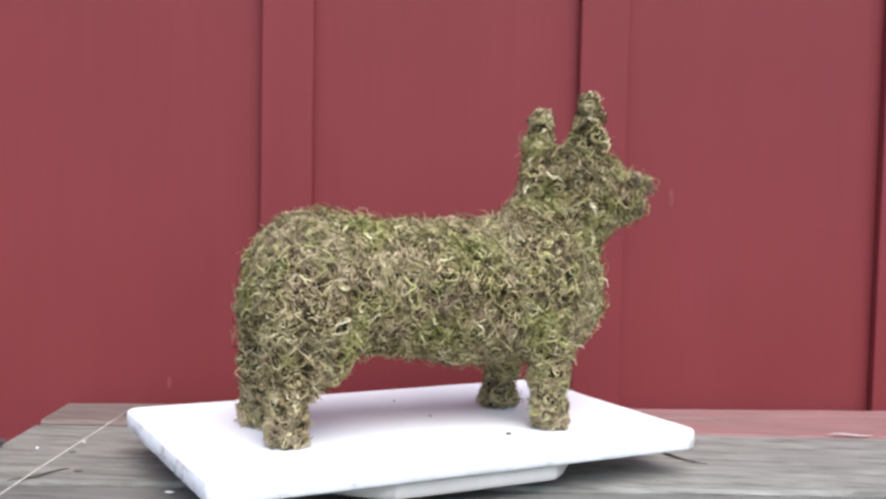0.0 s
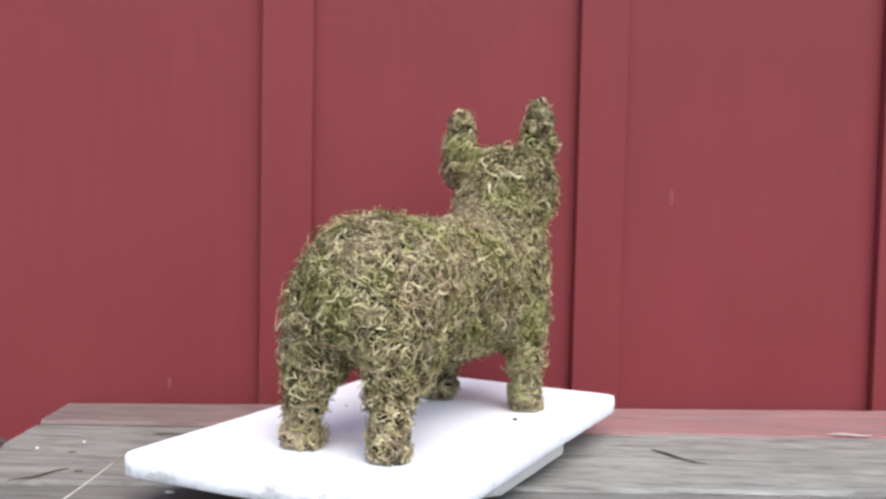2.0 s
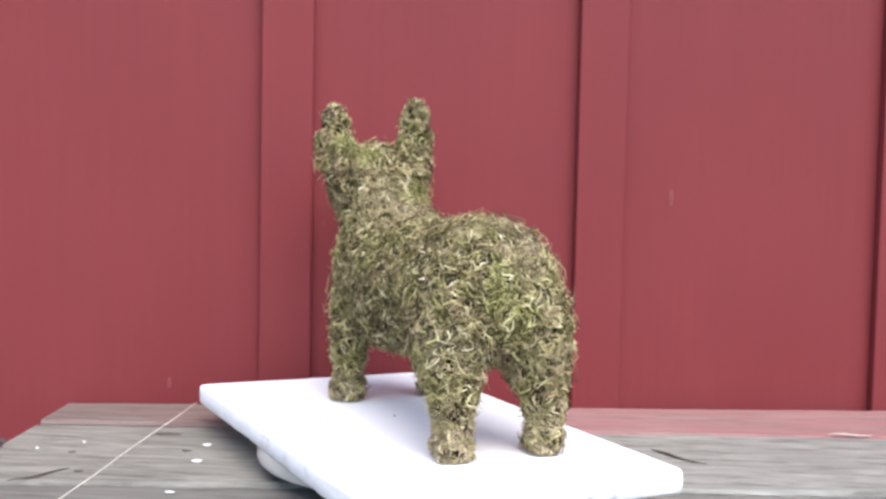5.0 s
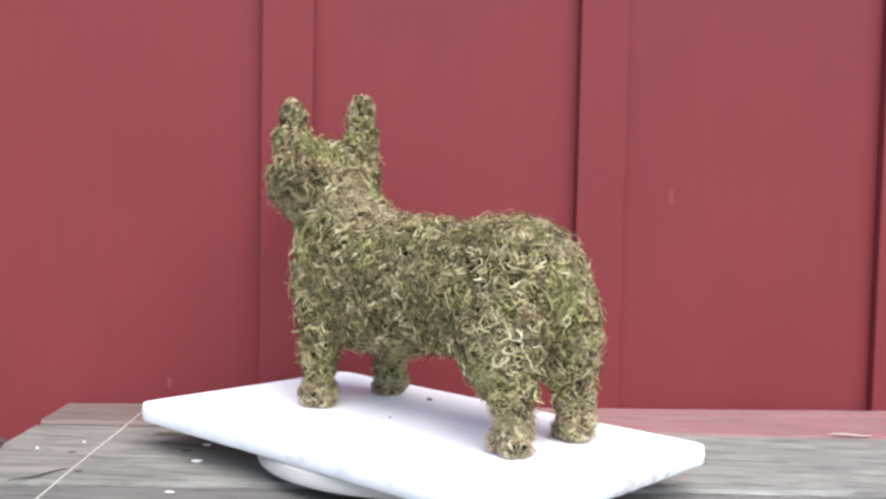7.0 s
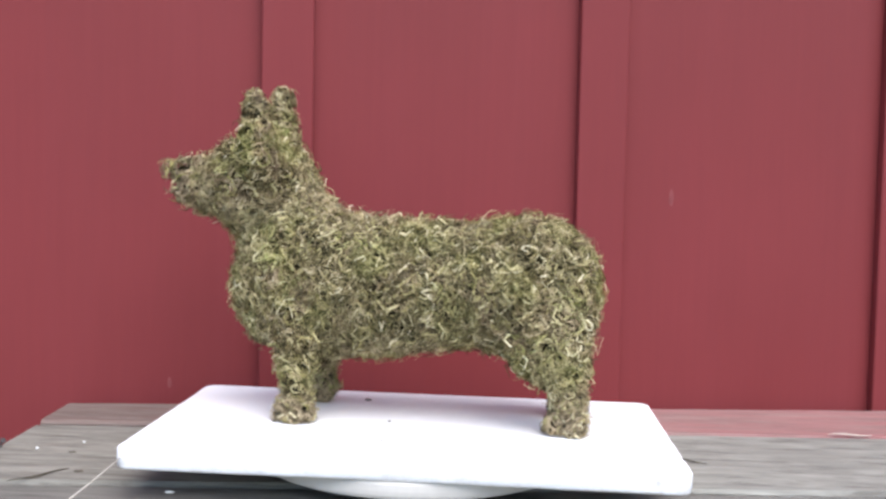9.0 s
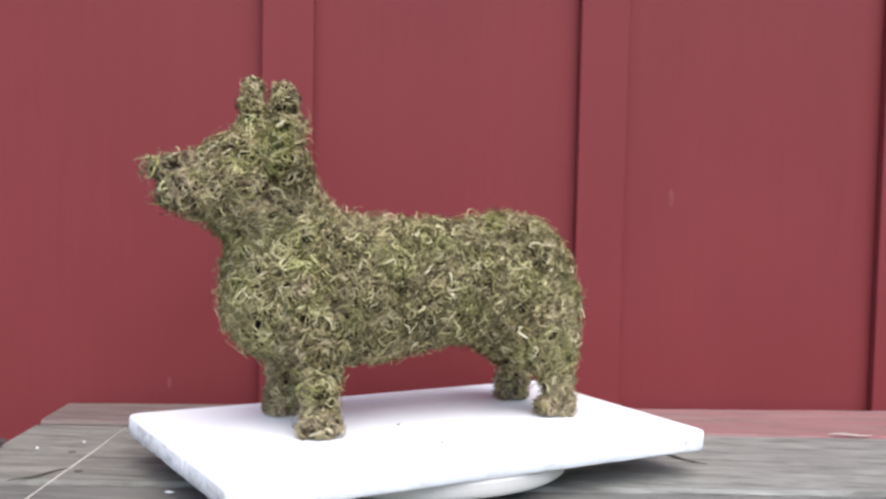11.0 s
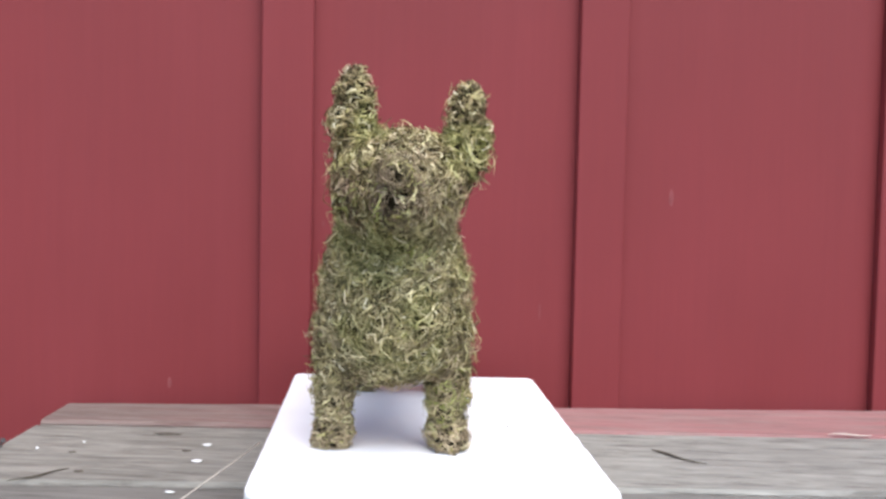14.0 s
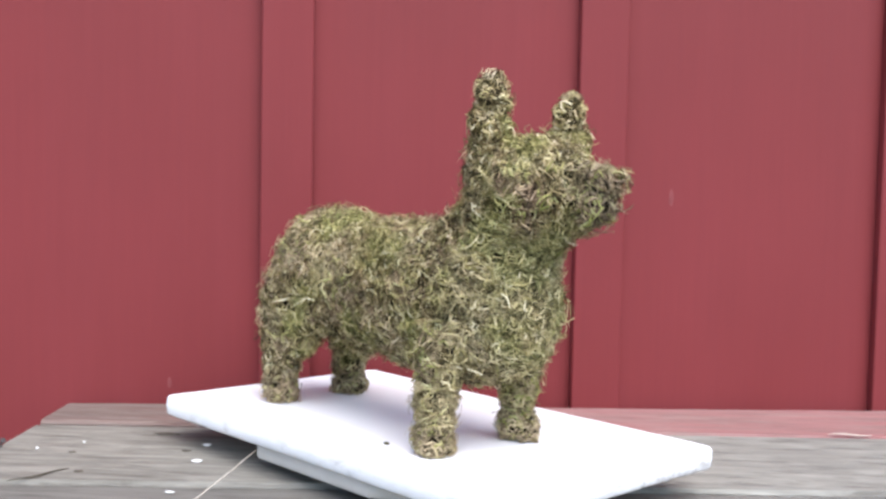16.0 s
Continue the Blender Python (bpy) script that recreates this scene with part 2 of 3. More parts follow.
def build_wall():
    bm = bmesh.new()
    box(bm, (-3.0, BATTEN_T, -0.86), (3.0, BATTEN_T + 0.10, 2.6))
    wall = mesh_object("wall_north", bm, RED)
    wall.matrix_world = WALL
    tagged(wall, "barn red painted board-and-batten wall with vertical battens", "wall", kind="structure")
    rng = random.Random(4)
    for k in range(-7, 8):
        x = -0.2308 + PITCH * k + (0.014 if k == 2 else 0)
        w = BATTEN_W + rng.uniform(-0.001, 0.001)
        bm = bmesh.new()
        box(bm, (x, 0.0, -0.86), (x + w, BATTEN_T, 2.6), 0.0028, 3)
        part("batten", bm, RED, wall)
    # pale scuffs on the paint
    for x, z, w, h in ((0.3081, 0.2275, 0.007, 0.024), (-0.3424, -0.0188, 0.006, 0.014), (0.1337, 0.0739, 0.0025, 0.022),
                       (-0.1513, 0.1865, 0.003, 0.008), (-0.292, -0.082, 0.003, 0.004)):
        bm = bmesh.new()
        r = bmesh.ops.create_uvsphere(bm, u_segments=10, v_segments=6, radius=1)
        bmesh.ops.scale(bm, vec=(w / 2, 0.0004, h / 2), verts=r["verts"])
        bmesh.ops.translate(bm, vec=(x, BATTEN_T, z), verts=r["verts"])
        part("scuff", bm, SCUFF, wall, "pale scuff in the red paint")


# ---- the table ----
SKEW = 0.063


def seam(x, y0):
    return y0 + math.tan(SKEW) * x


def build_table():
    table = new("wooden_table")
    table.location = (0, 0, 0)
    tagged(table, "old weathered grey plank table standing against the red wall", "table")
    rng = random.Random(11)
    seams = [0.512, 0.752, 0.992, 1.228]
    left, right = -0.458, 1.30
    for i in range(4):
        y0 = seams[i] + 0.003
        bm = bmesh.new()
        n = 60
        tops, bots = [], []
        for k in range(n + 1):
            x0 = left + (right - left) * k / n
            if i < 3:
                y1 = seam(x0, seams[i + 1] - 0.003 - (0.004 * max(0, 0.3 - x0) if i == 2 else 0.001))
            else:
                y1 = 1.356 + math.tan(0.1235) * x0
            lift = 0.0016 * noise.noise((x0 * 3, i * 5.3, 0))
            up = (0.003 * min(1, max(0, (0.35 - x0) / 0.6)) if i == 3 else (-0.002 if i == 1 else 0))
            ends = 0.006 * noise.noise((i * 3.7, 2.2, 9.1)) if k == 0 else 0
            w = 0.0012 * noise.noise((x0 * 14, i * 3.1, 4))
            row = [(x0 + ends, seam(x0, y0) + w, TABLE - 0.004 + lift + up), (x0 + ends, seam(x0, y0 + 0.004) + w, TABLE + lift * 0.3 + up),
                   (x0 + ends, y1 - 0.004 + w, TABLE + lift * 0.3 + up), (x0 + ends, y1 + w, TABLE - 0.004 + lift + up)]
            tops.append([bm.verts.new(p) for p in row])
            bots.append([bm.verts.new((row[0][0], row[0][1], TABLE - 0.038)), bm.verts.new((row[3][0], row[3][1], TABLE - 0.038))])
        for k in range(n):
            a, b, c, d = tops[k], tops[k + 1], bots[k], bots[k + 1]
            for j in range(3):
                bm.faces.new((a[j], b[j], b[j + 1], a[j + 1]))
            bm.faces.new((c[0], d[0], b[0], a[0]))
            bm.faces.new((a[3], b[3], d[1], c[1]))
            bm.faces.new((c[1], d[1], d[0], c[0]))
        bm.faces.new((*tops[0], bots[0][1], bots[0][0]))
        bm.faces.new((*tops[-1][::-1], bots[-1][0], bots[-1][1]))
        bmesh.ops.recalc_face_normals(bm, faces=bm.faces[:])
        if i == 3:
            part("plank", bm, WOOD_RED, table, "narrow back plank stained with old red paint")
        else:
            part("plank", bm, WOOD_DARK if i == 1 else WOOD, table)
    # dark knots in the middle plank, a little proud of the worn wood
    for x, y, w, d in ((-0.300, 1.166, 0.030, 0.011), (-0.344, 1.006, 0.009, 0.007), (-0.375, 1.076, 0.008, 0.005), (-0.262, 1.096, 0.010, 0.006)):
        bm = bmesh.new()
        rr = bmesh.ops.create_icosphere(bm, subdivisions=3, radius=1)
        for v in rr["verts"]:
            v.co *= 1 + 0.30 * noise.noise(v.co * 1.9 + Vector((x * 70, y * 40, 0)))
        bmesh.ops.scale(bm, vec=(w / 2, d / 2, 0.0008), verts=rr["verts"])
        bmesh.ops.translate(bm, vec=(x, y, TABLE + 0.0002), verts=rr["verts"])
        for f in bm.faces:
            f.smooth = True
        part("knot", bm, KNOT, table, "dark knot in the plank")
    # carrying frame under the planks
    for x in (-0.36, 1.16):
        bm = bmesh.new()
        box(bm, (x, seam(x, 0.53), TABLE - 0.127), (x + 0.038, seam(x, 1.30), TABLE - 0.0385), 0.003)
        part("bearer", bm, WOOD, table)
        for y in (0.56, 1.20):
            bm = bmesh.new()
            box(bm, (x + 0.0385, seam(x, y), 0.0), (x + 0.1275, seam(x, y) + 0.089, TABLE - 0.0385), 0.003)
            part("leg", bm, WOOD, table)


def build_litter():
    # white spots of paint on the planks
    for x, y, r, squash in ((-0.242, 1.056, 0.0055, 0.8), (-0.246, 1.122, 0.0048, 0.8), (-0.415, 1.086, 0.0020, 0.6), (-0.377, 1.118, 0.0014, 0.7), (-0.241, 0.946, 0.0045, 0.20)):
        bm = bmesh.new()
        rr = bmesh.ops.create_icosphere(bm, subdivisions=2, radius=1)
        for v in rr["verts"]:
            v.co *= 1 + 0.35 * noise.noise(v.co * 1.7 + Vector((x * 90, y * 50, 0)))
        bmesh.ops.scale(bm, vec=(r, r * squash, 0.0012), verts=rr["verts"])
        for f in bm.faces:
            f.smooth = True
        ob = mesh_object("paint_splash", bm, SPLASH)
        ob.location = (x, y, TABLE + 0.0006)
        tagged(ob, "dried white paint splash on the grey plank", "paint splash", "paint splashes")
    bm = bmesh.new()
    a, b = Vector((0.238, 1.158, TABLE + 0.002)), Vector((0.285, 1.104, TABLE + 0.0018))
    side = Vector((0.4, 0.3, 0))
    pts = [a.lerp(b, k / 6) + side * (0.004 * math.sin(k * 1.1) - 0.02 * (k / 6) * (1 - k / 6)) for k in range(7)]
    tube(bm, pts, [0.0006, 0.0013, 0.0015, 0.0013, 0.0010, 0.0008, 0.0004])
    tagged(mesh_object("twig", bm, TWIG), "thin dark dry twig lying on the grey planks", "twig")
    bm = bmesh.new()
    pts = [(-0.395 + 0.040 * k / 6, 0.962 + 0.050 * (k / 6) ** 1.3 + 0.003 * math.sin(k * 1.7), TABLE + 0.0016) for k in range(7)]
    tube(bm, pts, [0.0004, 0.0008, 0.0010, 0.0011, 0.0010, 0.0008, 0.0003])
    tagged(mesh_object("twig", bm, TWIG), "short crooked dark twig near the table's end", "twig")
    # a bent nail driven in at the table's end
    nail = new("bent_nail")
    nail.location = (-0.453, 1.086, TABLE - 0.003)
    tagged(nail, "dark rusty bent nail standing out of the grey plank", "nail")
    part("shank", tube(bmesh.new(), [(0, 0, -0.004), (0, 0, 0.004), (0.001, -0.001, 0.008), (0.003, -0.002, 0.010)], [0.0014, 0.0014, 0.0013, 0.0013], 8), DARK, nail)
    part("head", tube(bmesh.new(), [(0.003, -0.002, 0.0101), (0.0036, -0.0023, 0.0108), (0.0042, -0.0026, 0.0114)], [0.0030, 0.0033, 0.0028], 10), DARK, nail)
    bm = bmesh.new()
    pts = [(0.470 + 0.055 * k / 6, seam(0.47 + 0.055 * k / 6, 1.229) + 0.002, TABLE + 0.0022 + 0.001 * math.sin(k)) for k in range(7)]
    tube(bm, pts, [0.0004, 0.0011, 0.0015, 0.0016, 0.0014, 0.0010, 0.0003])
    tagged(mesh_object("wood_splinter", bm, SPLINTER), "pale raw wood splinter lying along the plank joint", "splinter")


# ---- the turntable and its board ----
def build_turntable():
    base = new("turntable")
    base.location = (*AXIS, TABLE)
    tagged(base, "off-white turntable with one straight side on the planks under a board", "turntable")
    bm = lathe(bmesh.new(), [(0.100, 0.0), (0.102, 0.002), (0.102, 0.010), (0.098, 0.0119)])
    part("base_ring", bm, DARK, base, "dark metal bearing ring")
    flat = math.asin(0.131 / 0.156)
    arc = [-flat + (math.pi + 2 * flat) * k / 90 for k in range(91)]
    ring = [Vector((0.156 * math.cos(a), 0.156 * math.sin(a), 0)) for a in arc]
    ring += [ring[-1].lerp(ring[0], k / 12) for k in range(1, 12)]
    bm = bmesh.new()
    loops = [[bm.verts.new((p.x * k, p.y * k, z)) for p in ring] for k, z in ((0.975, 0.0120), (0.990, 0.0130), (0.998, 0.0160), (1.0, 0.0200), (0.998, 0.0260), (0.985, 0.0285))]
    for a, b in zip(loops, loops[1:]):
        for k in range(len(ring)):
            bm.faces.new((a[k], a[(k + 1) % len(ring)], b[(k + 1) % len(ring)], b[k]))
    bm.faces.new(loops[0][::-1])
    bm.faces.new(loops[-1])
    plate = part("plate", bm, PLATE, base, "off-white turning plate, round with one straight side")
    return plate


BOARD_T = 0.020


def build_board():
    bm = bmesh.new()
    hx, hy, cx, cy, rad = 0.2525, 0.1482, -0.0008, 0.0083, 0.010
    outline = []
    for sx, sy, a0 in ((1, 1, 0), (-1, 1, 90), (-1, -1, 180), (1, -1, 270)):
        for k in range(7):
            a = radians(a0 + 15 * k)
            outline.append(Vector((cx + sx * (hx - rad) + rad * math.cos(a), cy + sy * (hy - rad) + rad * math.sin(a), 0)))
    # finer steps along the long straight edges
    pts = []
    for i, p in enumerate(outline):
        q = outline[(i + 1) % len(outline)]
        n = max(1, int((q - p).length / 0.003))
        pts += [p.lerp(q, k / n) for k in range(n)]
    centre = Vector((cx, cy, 0))
    loops = []
    for inset, z in ((0.0025, -BOARD_T), (0.0005, -BOARD_T + 0.002), (0.0, -0.010), (0.0004, -0.0030), (0.0015, -0.0009), (0.0045, 0.0)):
        row = []
        for p in pts:
            d = (p - centre).normalized()
            rough = 0.0012 * noise.noise((p.x * 60, p.y * 60, z * 160)) + 0.0014 * noise.noise((p.x * 16, p.y * 16, 3))
            cut = 0.0035 if p.x > 0.2 and abs(p.y - 0.0456) < 0.0016 and z < -0.0005 else 0.0
            q = p - d * (inset + cut + abs(rough) * (1.0 if z < -0.0005 else 0.5))
            q.z = z + (0.0006 * noise.noise((p.x * 30, p.y * 30, 7)) if -BOARD_T < z < 0 else 0)
            row.append(bm.verts.new(q))
        loops.append(row)
    n = len(pts)
    for a, b in zip(loops, loops[1:]):
        for i in range(n):
            f = bm.faces.new((a[i], a[(i + 1) % n], b[(i + 1) % n], b[i]))
            f.smooth = True
            f.material_index = 1
    bm.faces.new(loops[-1])
    bm.faces.new(loops[0][::-1])
    for f in bm.faces:
        if sum(v.co.z for v in f.verts) / len(f.verts) > -0.0025:
            f.material_index = 0
    ob = mesh_object("white_board", bm, WHITE, EDGE)
    ob.location = (*AXIS, TOP)
    tagged(ob, "white painted rectangular board with rounded chipped edges on the turntable", "board")
    return ob


# ---- the moss dog ----
def dog_field(P):
    """Signed distance to the dog's padded body, x forward, y left, z up; P is (n, 3)."""
    P = np.asarray(P, float)

    def ell(c, r):
        c, r = np.array(c), np.array(r)
        k0 = np.linalg.norm((P - c) / r, axis=1)
        k1 = np.linalg.norm((P - c) / (r * r), axis=1) + 1e-9
        return k0 * (k0 - 1) / k1

    def cone(a, b, ra, rb):
        a, b = np.array(a), np.array(b)
        t = np.clip(((P - a) @ (b - a)) / ((b - a) @ (b - a)), 0, 1)
        return np.linalg.norm(P - a - t[:, None] * (b - a), axis=1) - (ra + (rb - ra) * t)

    def smin(a, b, k):
        h = np.maximum(k - np.abs(a - b), 0) / k
        return np.minimum(a, b) - h * h * k / 4

    d = ell((0.000, 0, 0.1375), (0.150, 0.056, 0.061))
    d = smin(d, ell((-0.106, 0, 0.139), (0.068, 0.060, 0.061)), 0.03)
    d = smin(d, ell((-0.126, 0, 0.148), (0.044, 0.049, 0.046)), 0.03)
    d = smin(d, ell((0.117, 0, 0.130), (0.073, 0.057, 0.068)), 0.03)
    d = smin(d, cone((0.114, 0, 0.158), (0.165, 0.001, 0.226), 0.048, 0.041), 0.030)
    d = smin(d, ell((0.050, 0, 0.124), (0.075, 0.050, 0.058)), 0.03)
    d = smin(d, ell((0.168, 0.004, 0.238), (0.050, 0.050, 0.041)), 0.02)
    d = smin(d, cone((0.190, 0.004, 0.229), (0.243, 0.008, 0.226), 0.029, 0.0155), 0.02)
    d = smin(d, cone((0.215, 0.005, 0.246), (0.264, 0.007, 0.243), 0.012, 0.0070), 0.012)
    for s in (1, -1):
        ey, ez = (0.060, 0.315) if s > 0 else (-0.0365, 0.328)
        d = smin(d, ell((0.158, ey, ez - 0.030), (0.0135, 0.0165, 0.041)), 0.010)
        d = smin(d, cone((0.153, ey * 0.85, 0.250), (0.157, ey, ez - 0.035), 0.016, 0.013), 0.010)
        # the ear is cupped in front
        d = np.maximum(d, -ell((0.1735, ey, ez - 0.034), (0.0085, 0.0095, 0.026)))
        d = smin(d, cone((0.116, s * 0.048, 0.100), (0.112, s * 0.052, 0.010), 0.0190, 0.0150), 0.02)
        d = smin(d, cone((0.112, s * 0.052, 0.012), (0.119, s * 0.052, 0.010), 0.0152, 0.0146), 0.01)
        d = smin(d, ell((-0.131, s * 0.043, 0.104), (0.043, 0.0235, 0.055)), 0.016)
        d = smin(d, cone((-0.149, s * 0.044, 0.070), (-0.158, s * 0.045, 0.014), 0.0205, 0.0146), 0.016)
        d = smin(d, cone((-0.158, s * 0.045, 0.011), (-0.147, s * 0.045, 0.010), 0.0150, 0.0147), 0.01)
    # the padding is lumpy
    x, y, z = P[:, 0], P[:, 1], P[:, 2]
    lump = np.sin(190 * x + 70 * z + 1) * np.sin(170 * z - 90 * y + 2) + 0.7 * np.sin(330 * x - 120 * y + 3) * np.sin(290 * z + 160 * y) + 0.6 * np.sin(260 * y + 140 * x) * np.sin(210 * z - 200 * x)
    return np.maximum(d + 0.0030 + 0.0022 * lump, 0.0015 - P[:, 2])


def dog_normals(P):
    e = 0.0015
    g = np.stack([dog_field(P + np.eye(3)[i] * e) - dog_field(P - np.eye(3)[i] * e) for i in range(3)], 1)
    return g / (np.linalg.norm(g, axis=1, keepdims=True) + 1e-9)


def dog_skin(step=0.004):
    """Vertices and quads of the body's surface, by surface nets over the field."""
    lo, hi = np.array((-0.21, -0.10, -0.012)), np.array((0.285, 0.10, 0.36))
    n = np.ceil((hi - lo) / step).astype(int)
    axes = [lo[i] + step * np.arange(n[i]) for i in range(3)]
    G = np.stack(np.meshgrid(*axes, indexing="ij"), -1)
    F = dog_field(G.reshape(-1, 3)).reshape(n)
    S = F < 0
    acc = np.zeros((*(n - 1), 3))
    cnt = np.zeros(n - 1)
    corners = [(a, b, c) for a in (0, 1) for b in (0, 1) for c in (0, 1)]

    def cut(A, o):
        return A[o[0]:n[0] - 1 + o[0], o[1]:n[1] - 1 + o[1], o[2]:n[2] - 1 + o[2]]

    for o in corners:
        for ax in range(3):
            if o[ax]:
                continue
            p = list(o)
            p[ax] = 1
            a, b = cut(F, o), cut(F, p)
            hit = cut(S, o) != cut(S, p)
            t = np.where(hit, a / np.where(hit, a - b, 1), 0)
            pos = np.broadcast_to(np.array(o, float), (*a.shape, 3)).copy()
            pos[..., ax] += t
            acc += pos * hit[..., None]
            cnt += hit
    used = cnt > 0
    index = -np.ones(n - 1, int)
    index[used] = np.arange(used.sum())
    cells = np.argwhere(used)
    V = lo + step * (cells + acc[used] / cnt[used][:, None])
    quads = []
    for ax in range(3):
        u, v = (ax + 1) % 3, (ax + 2) % 3
        sl0, sl1 = [slice(None)] * 3, [slice(None)] * 3
        sl0[ax], sl1[ax] = slice(0, -1), slice(1, None)
        s0, s1 = S[tuple(sl0)], S[tuple(sl1)]
        e = np.argwhere(s0 != s1)
        e = e[(e[:, u] > 0) & (e[:, v] > 0) & (e[:, u] < n[u] - 1) & (e[:, v] < n[v] - 1)]
        inside = s0[tuple(e.T)]
        q = []
        for du, dv in ((1, 1), (0, 1), (0, 0), (1, 0)):
            c = e.copy()
            c[:, u] -= du
            c[:, v] -= dv
            q.append(index[tuple(c.T)])
        q = np.stack(q, 1)
        q[~inside] = q[~inside][:, ::-1]
        quads.append(q)
    return V, np.concatenate(quads)


DOG = pose(0, -0.0185, 0, 0, 0, -3.7)


def build_dog(strands=58000):
    rng = np.random.default_rng(7)
    V, Q = dog_skin()
    A = np.linalg.norm(np.cross(V[Q[:, 2]] - V[Q[:, 0]], V[Q[:, 3]] - V[Q[:, 1]]), axis=1)
    pick = rng.choice(len(Q), strands, p=A / A.sum())
    w = rng.random((strands, 2, 1))
    c = V[Q[pick]]
    root = (c[:, 0] * (1 - w[:, 0]) + c[:, 1] * w[:, 0]) * (1 - w[:, 1]) + (c[:, 3] * (1 - w[:, 0]) + c[:, 2] * w[:, 0]) * w[:, 1]
    N = dog_normals(root)
    # thin spots where the core shows, its near-black colour painting shade between strands
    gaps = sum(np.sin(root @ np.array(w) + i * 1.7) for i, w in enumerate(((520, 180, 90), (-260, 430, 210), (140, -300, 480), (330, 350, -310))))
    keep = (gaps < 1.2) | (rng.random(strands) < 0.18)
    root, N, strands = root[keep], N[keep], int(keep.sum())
    flow = rng.normal(size=(strands, 3))
    # neighbouring strands share a lay, so that tufts form
    cell = np.floor((root + rng.normal(0, 0.0025, root.shape)) / 0.015).astype(int)
    key = (cell[:, 0] * 73856093) ^ (cell[:, 1] * 19349663) ^ (cell[:, 2] * 83492791)
    tufts = np.random.default_rng(3).normal(size=(4096, 3))
    flow = 0.55 * flow + 1.0 * tufts[key % 4096] + np.array((-0.25, 0, -0.25))
    flow -= N * np.sum(flow * N, 1, keepdims=True)
    flow /= np.linalg.norm(flow, axis=1, keepdims=True) + 1e-9
    side = np.cross(N, flow)
    length = rng.uniform(0.006, 0.021, strands) * np.where(rng.random(strands) < 0.10, 1.4, 1.0)
    legs = np.clip((0.085 - root[:, 2]) / 0.05, 0, 1) + np.clip((root[:, 2] - 0.27) / 0.03, 0, 1)
    length *= 1 - 0.35 * np.clip(legs, 0, 1)
    length *= 1 - 0.40 * np.clip((root[:, 0] - 0.205) / 0.02, 0, 1)
    lumps = np.sin(root @ np.array((210, 90, 60))) + np.sin(root @ np.array((-80, 230, 120)) + 1.3) + np.sin(root @ np.array((60, -140, 240)) + 2.1)
    rise = np.abs(rng.normal(0.0, 0.0024, strands)) + 0.0002 + 0.0010 * (lumps + 1.2).clip(0) + 0.0024 * np.abs(tufts[key % 4096, 0])
    loose = rng.random(strands) < 0.09
    rise = np.where(loose, rise + rng.uniform(0.001, 0.0045, strands), rise)
    rise = np.minimum(rise, 0.0085) * (1 - 0.45 * np.clip(legs, 0, 1))
    bend = rng.normal(0, 1.1, strands) + 1.3 * tufts[key % 4096, 1]
    segs, rim = 7, 3
    rings = []
    for k in range(segs + 1):
        s = k / segs
        turn = bend * (s - 0.3) * 1.5 + 0.55 * np.sin(8 * s + bend * 5)
        p = root + length[:, None] * (s - 0.35) * (flow * np.cos(turn)[:, None] + side * np.sin(turn)[:, None])
        d = dog_field(p)
        n = dog_normals(p)
        height = rise * (0.25 + 1.5 * s * (1.1 - 0.5 * s)) + np.where(loose, rise * 0.7 * s * s, 0) + 0.0010 * np.sin(s * 7 + bend * 9)
        p = p + n * np.clip(height - d, -0.02, 0.02)[:, None]
        p[:, 2] = np.maximum(p[:, 2], 0.0012)
        rings.append(p)
    R = np.stack(rings, 1)
    T = np.gradient(R, axis=1)
    T /= np.linalg.norm(T, axis=2, keepdims=True) + 1e-9
    B = np.cross(T, N[:, None, :])
    B /= np.linalg.norm(B, axis=2, keepdims=True) + 1e-9
    C = np.cross(B, T)
    straw = rng.random(strands) < 0.14
    thick = np.where(straw, 1.2, 0.95)[:, None] * rng.uniform(0.00024, 0.00064, strands)[:, None] * np.array((0.6, 0.9, 1.0, 1.0, 1.0, 0.9, 0.7, 0.35))[None, :]
    ring = []
    for j in range(rim):
        a = 2 * math.pi * j / rim + 0.5
        ring.append(R + thick[..., None] * (math.cos(a) * B * 1.5 + math.sin(a) * C))
    SV = np.stack(ring, 2).reshape(-1, 3)
    base = (np.arange(strands) * (segs + 1) * rim)[:, None, None]
    k = (np.arange(segs) * rim)[None, :, None]
    j = np.arange(rim)[None, None, :]
    j2 = (np.arange(rim) + 1)[None, None, :] % rim
    SQ = np.stack([base + k + j, base + k + j2, base + k + rim + j2, base + k + rim + j], -1).reshape(-1, 4) + len(V)
    allv = np.concatenate([V, SV])
    m = np.array(DOG)
    allv = allv @ m[:3, :3].T + m[:3, 3]
    quads = np.concatenate([Q, SQ])
    me = bpy.data.meshes.new("moss_dog")
    me.vertices.add(len(allv))
    me.vertices.foreach_set("co", allv.astype(np.float32).ravel())
    me.loops.add(quads.size)
    me.loops.foreach_set("vertex_index", quads.astype(np.int32).ravel())
    me.polygons.add(len(quads))
    me.polygons.foreach_set("loop_start", np.arange(0, quads.size, 4, dtype=np.int32))
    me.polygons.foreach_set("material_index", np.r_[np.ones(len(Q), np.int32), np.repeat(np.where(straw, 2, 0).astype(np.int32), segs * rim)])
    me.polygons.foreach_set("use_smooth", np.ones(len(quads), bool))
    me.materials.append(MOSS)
    me.materials.append(CORE_SHADE)
    me.materials.append(STRAW)
    me.update(calc_edges=True)
    me.validate()
    ob = new("moss_dog_statue", me)
    ob.location = (*AXIS, TOP)
    return tagged(ob, "topiary dog statue of dried green-brown moss on a white board", "statue")


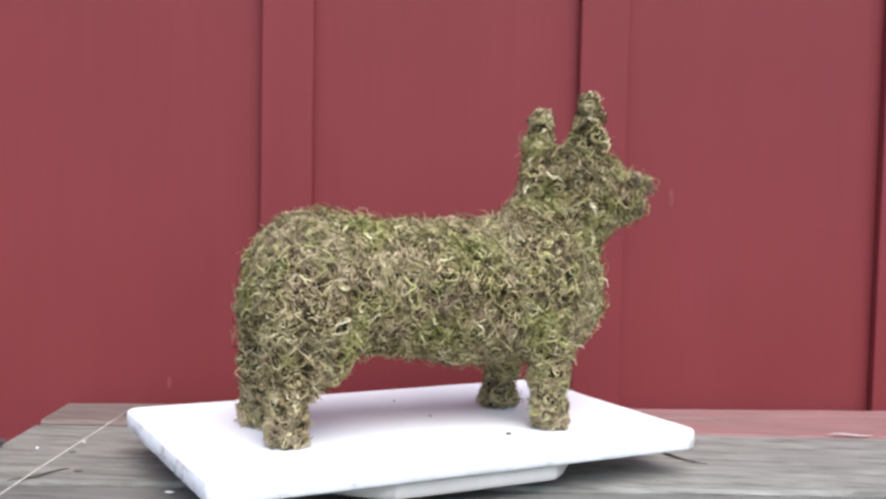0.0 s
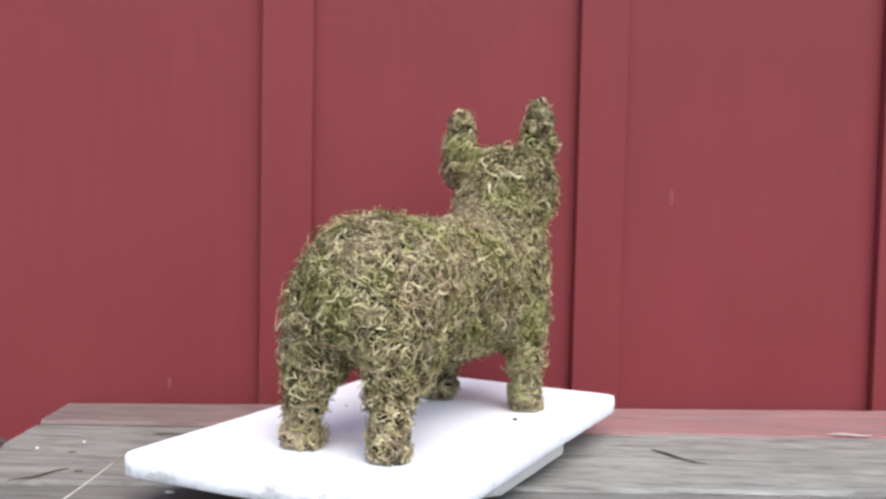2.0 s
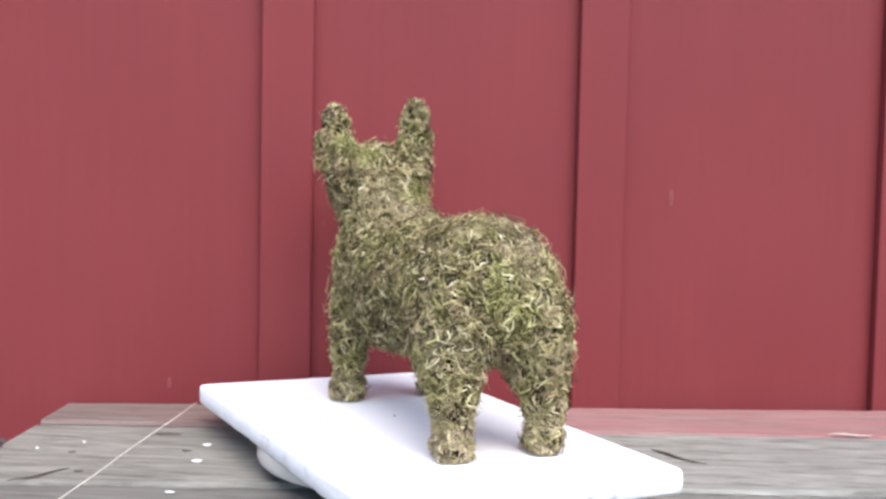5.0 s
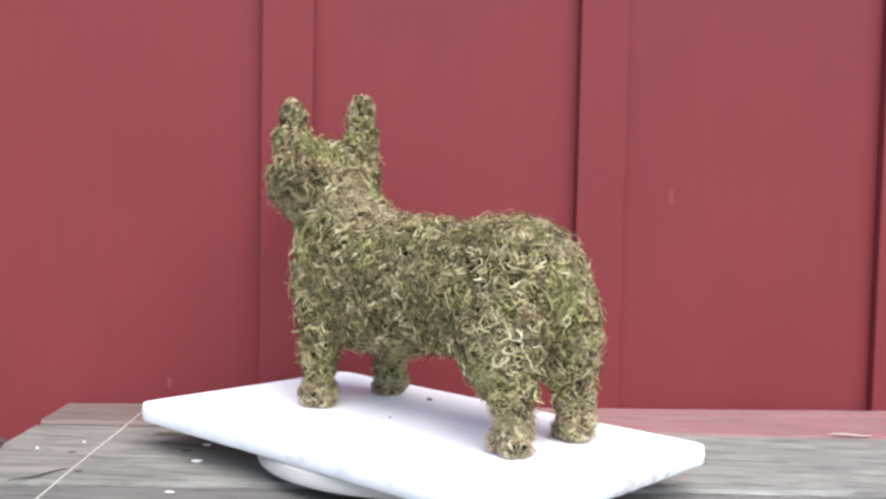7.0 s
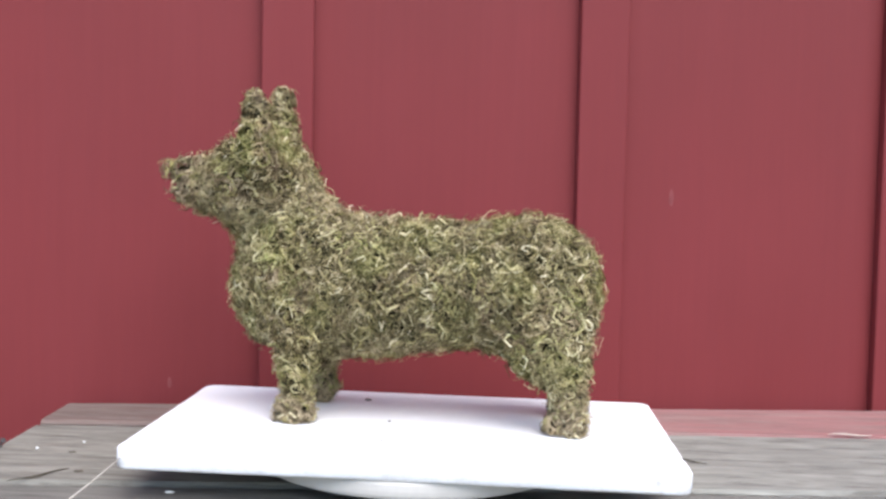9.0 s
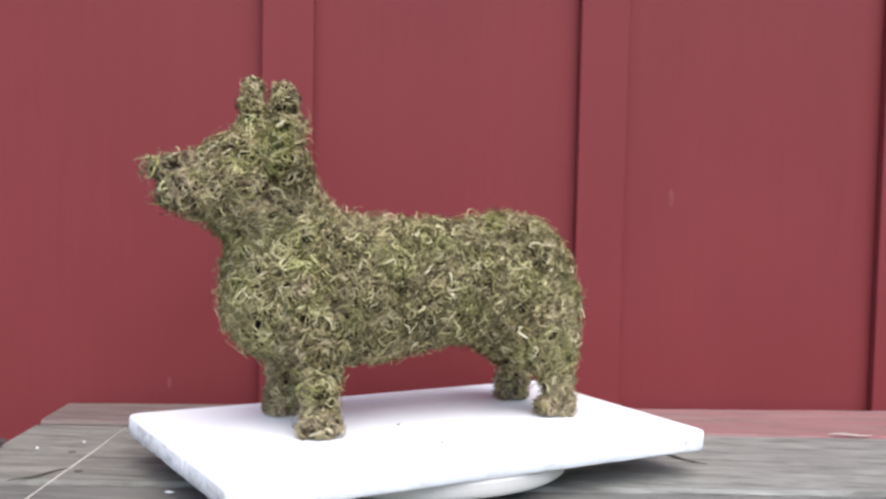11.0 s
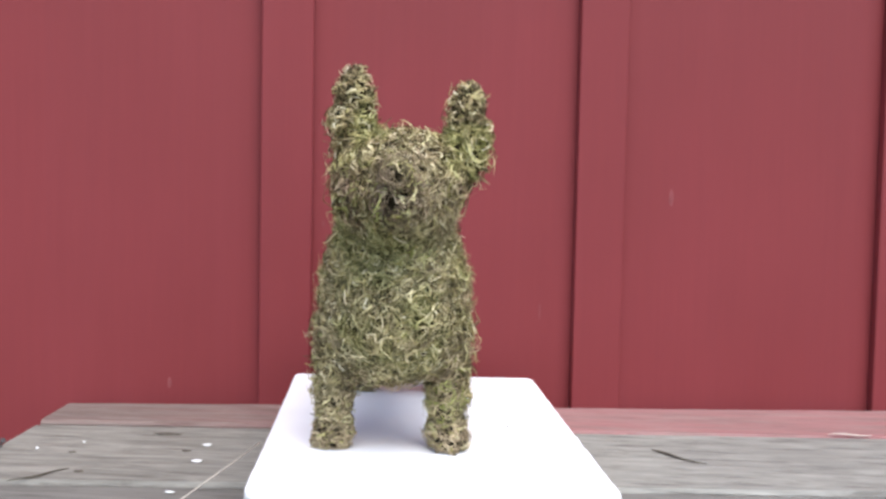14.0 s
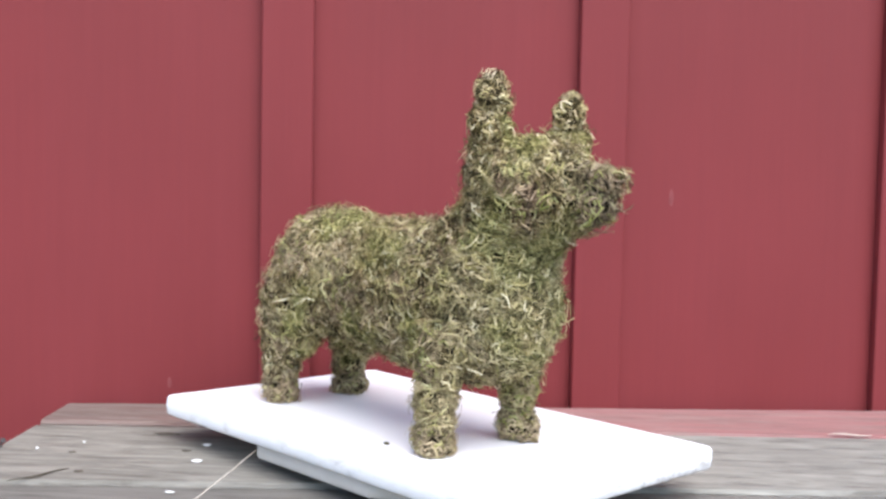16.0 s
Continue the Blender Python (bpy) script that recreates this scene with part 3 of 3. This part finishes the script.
def build_crumbs():
    """Bits of moss fallen on the board, which turn with it."""
    made = []
    for i, (x, y, r) in enumerate(((0.0226, 0.092, 0.0011), (0.0240, 0.0110, 0.0010), (0.0580, -0.087, 0.0022), (0.136, 0.031, 0.0020))):
        bm = bmesh.new()
        b = bmesh.ops.create_icosphere(bm, subdivisions=2, radius=r)
        for v in b["verts"]:
            v.co *= 1 + 0.7 * noise.noise(v.co * 900 + Vector((i * 9, 0, 0)))
            v.co = Vector((v.co.x * 1.5 + x, v.co.y + y, max(v.co.z, -r * 0.4) * 0.7 + r * 0.28))
        ob = mesh_object("moss_crumb", bm, CRUMB)
        ob.location = (*AXIS, TOP)
        made.append(tagged(ob, "small dark crumb of moss fallen on the white board", "moss crumb", "moss crumbs"))
    return made


def build_string():
    bm = bmesh.new()
    tube(bm, [(0.9 * k / 12, 0.0006 * math.sin(k * 1.9), -0.0012 * math.sin(math.pi * k / 12)) for k in range(13)], [0.00058] * 13, 5)
    ob = mesh_object("pull_string", bm, STRING)
    return tagged(ob, "thin pale string pulled taut from the turning board", "string")


build_ground()
build_wall()
build_table()
build_litter()
plate = build_turntable()
board = build_board()
dog = build_dog()
string = build_string()
crumbs = build_crumbs()

# seconds and the board's heading in degrees
TURN = [(0.0, 29.0), (0.5, 36.0), (1.0, 45.0), (1.5, 54.8), (2.0, 65.2), (2.5, 75.6), (3.0, 85.8), (3.5, 94.3), (4.0, 100.9), (4.2, 103.4),
        (6.3, 136.2), (6.7, 137.2), (7.0, 138.9), (7.5, 147.4), (8.0, 158.0), (8.5, 167.4), (9.0, 176.9), (9.2, 180.1), (11.3, 216.2), (11.5, 219.4),
        (12.0, 228.7), (12.5, 239.4), (13.0, 250.7), (13.5, 262.0), (14.0, 273.5), (14.5, 284.7), (15.0, 294.5), (15.5, 303.7), (16.0, 314.0)]
# seconds, the string's end (x, y, z) and its slope and heading in degrees
PULL = [(0.0, -0.3264, 1.1009, 0.7887, 0.37, 267.64), (0.5, -0.3179, 1.0388, 0.7887, 0.47, 266.97), (1.0, -0.3138, 1.0009, 0.7887, 0.56, 267.32),
        (1.5, -0.3039, 0.9730, 0.7887, 0.65, 269.04), (2.0, -0.2769, 0.9207, 0.7887, 0.95, 266.08), (2.5, -0.2397, 0.8631, 0.7887, 1.93, 263.78),
        (3.0, -0.2128, 0.8910, 0.7887, 1.35, 263.23), (3.3, -0.2080, 1.1189, 0.7887, 0.36, 265.36), (3.5, -0.2024, 1.2605, 0.7887, 0.25, 264.63),
        (4.0, -0.2260, 1.2636, 0.7887, 0.25, 266.20), (4.2, -0.2339, 1.2444, 0.7887, 0.26, 265.71), (6.3, -0.3091, 1.1092, 0.7887, 0.37, 270.27),
        (6.5, -0.3107, 1.1146, 0.7887, 0.36, 270.92), (7.0, -0.3107, 1.0977, 0.7887, 0.38, 270.73), (7.5, -0.3157, 1.0594, 0.7887, 0.44, 270.49),
        (8.5, -0.2983, 0.9587, 0.7887, 0.71, 270.23), (9.0, -0.2774, 0.9207, 0.7887, 0.95, 268.28), (9.2, -0.2783, 0.9304, 0.7887, 0.88, 267.73),
        (11.3, -0.3070, 1.0305, 0.7887, 0.49, 268.31), (11.6, -0.3028, 1.0166, 0.7887, 0.52, 269.81), (12.0, -0.2976, 0.9940, 0.7887, 0.59, 270.71),
        (12.5, -0.2708, 0.9254, 0.7887, 0.92, 268.01), (13.0, -0.2389, 0.8806, 0.7887, 1.49, 265.24), (13.5, -0.1984, 0.8428, 0.7887, 3.29, 259.75),
        (14.0, -0.1783, 1.0548, 0.7717, 0.59, 260.33), (14.5, -0.1804, 1.0836, 0.7717, 0.52, 262.12), (15.0, -0.1784, 1.0619, 0.7717, 0.57, 259.81),
        (15.5, -0.1775, 1.0433, 0.7717, 0.64, 261.26), (16.0, -0.1772, 1.0229, 0.7717, 0.72, 261.98)]



def motions():
    walk(board, [(t, pose(*AXIS, TOP, 0, 0, a)) for t, a in TURN])
    walk(dog, [(t, pose(*AXIS, TOP, 0, 0, a)) for t, a in TURN])
    walk(plate, [(t, pose(0, 0, 0, 0, 0, a)) for t, a in TURN])
    for crumb in crumbs:
        walk(crumb, [(t, pose(*AXIS, TOP, 0, 0, a)) for t, a in TURN])
    walk(string, [(t, pose(x, y, z, 0, ry, rz)) for t, x, y, z, ry, rz in PULL])


motions()
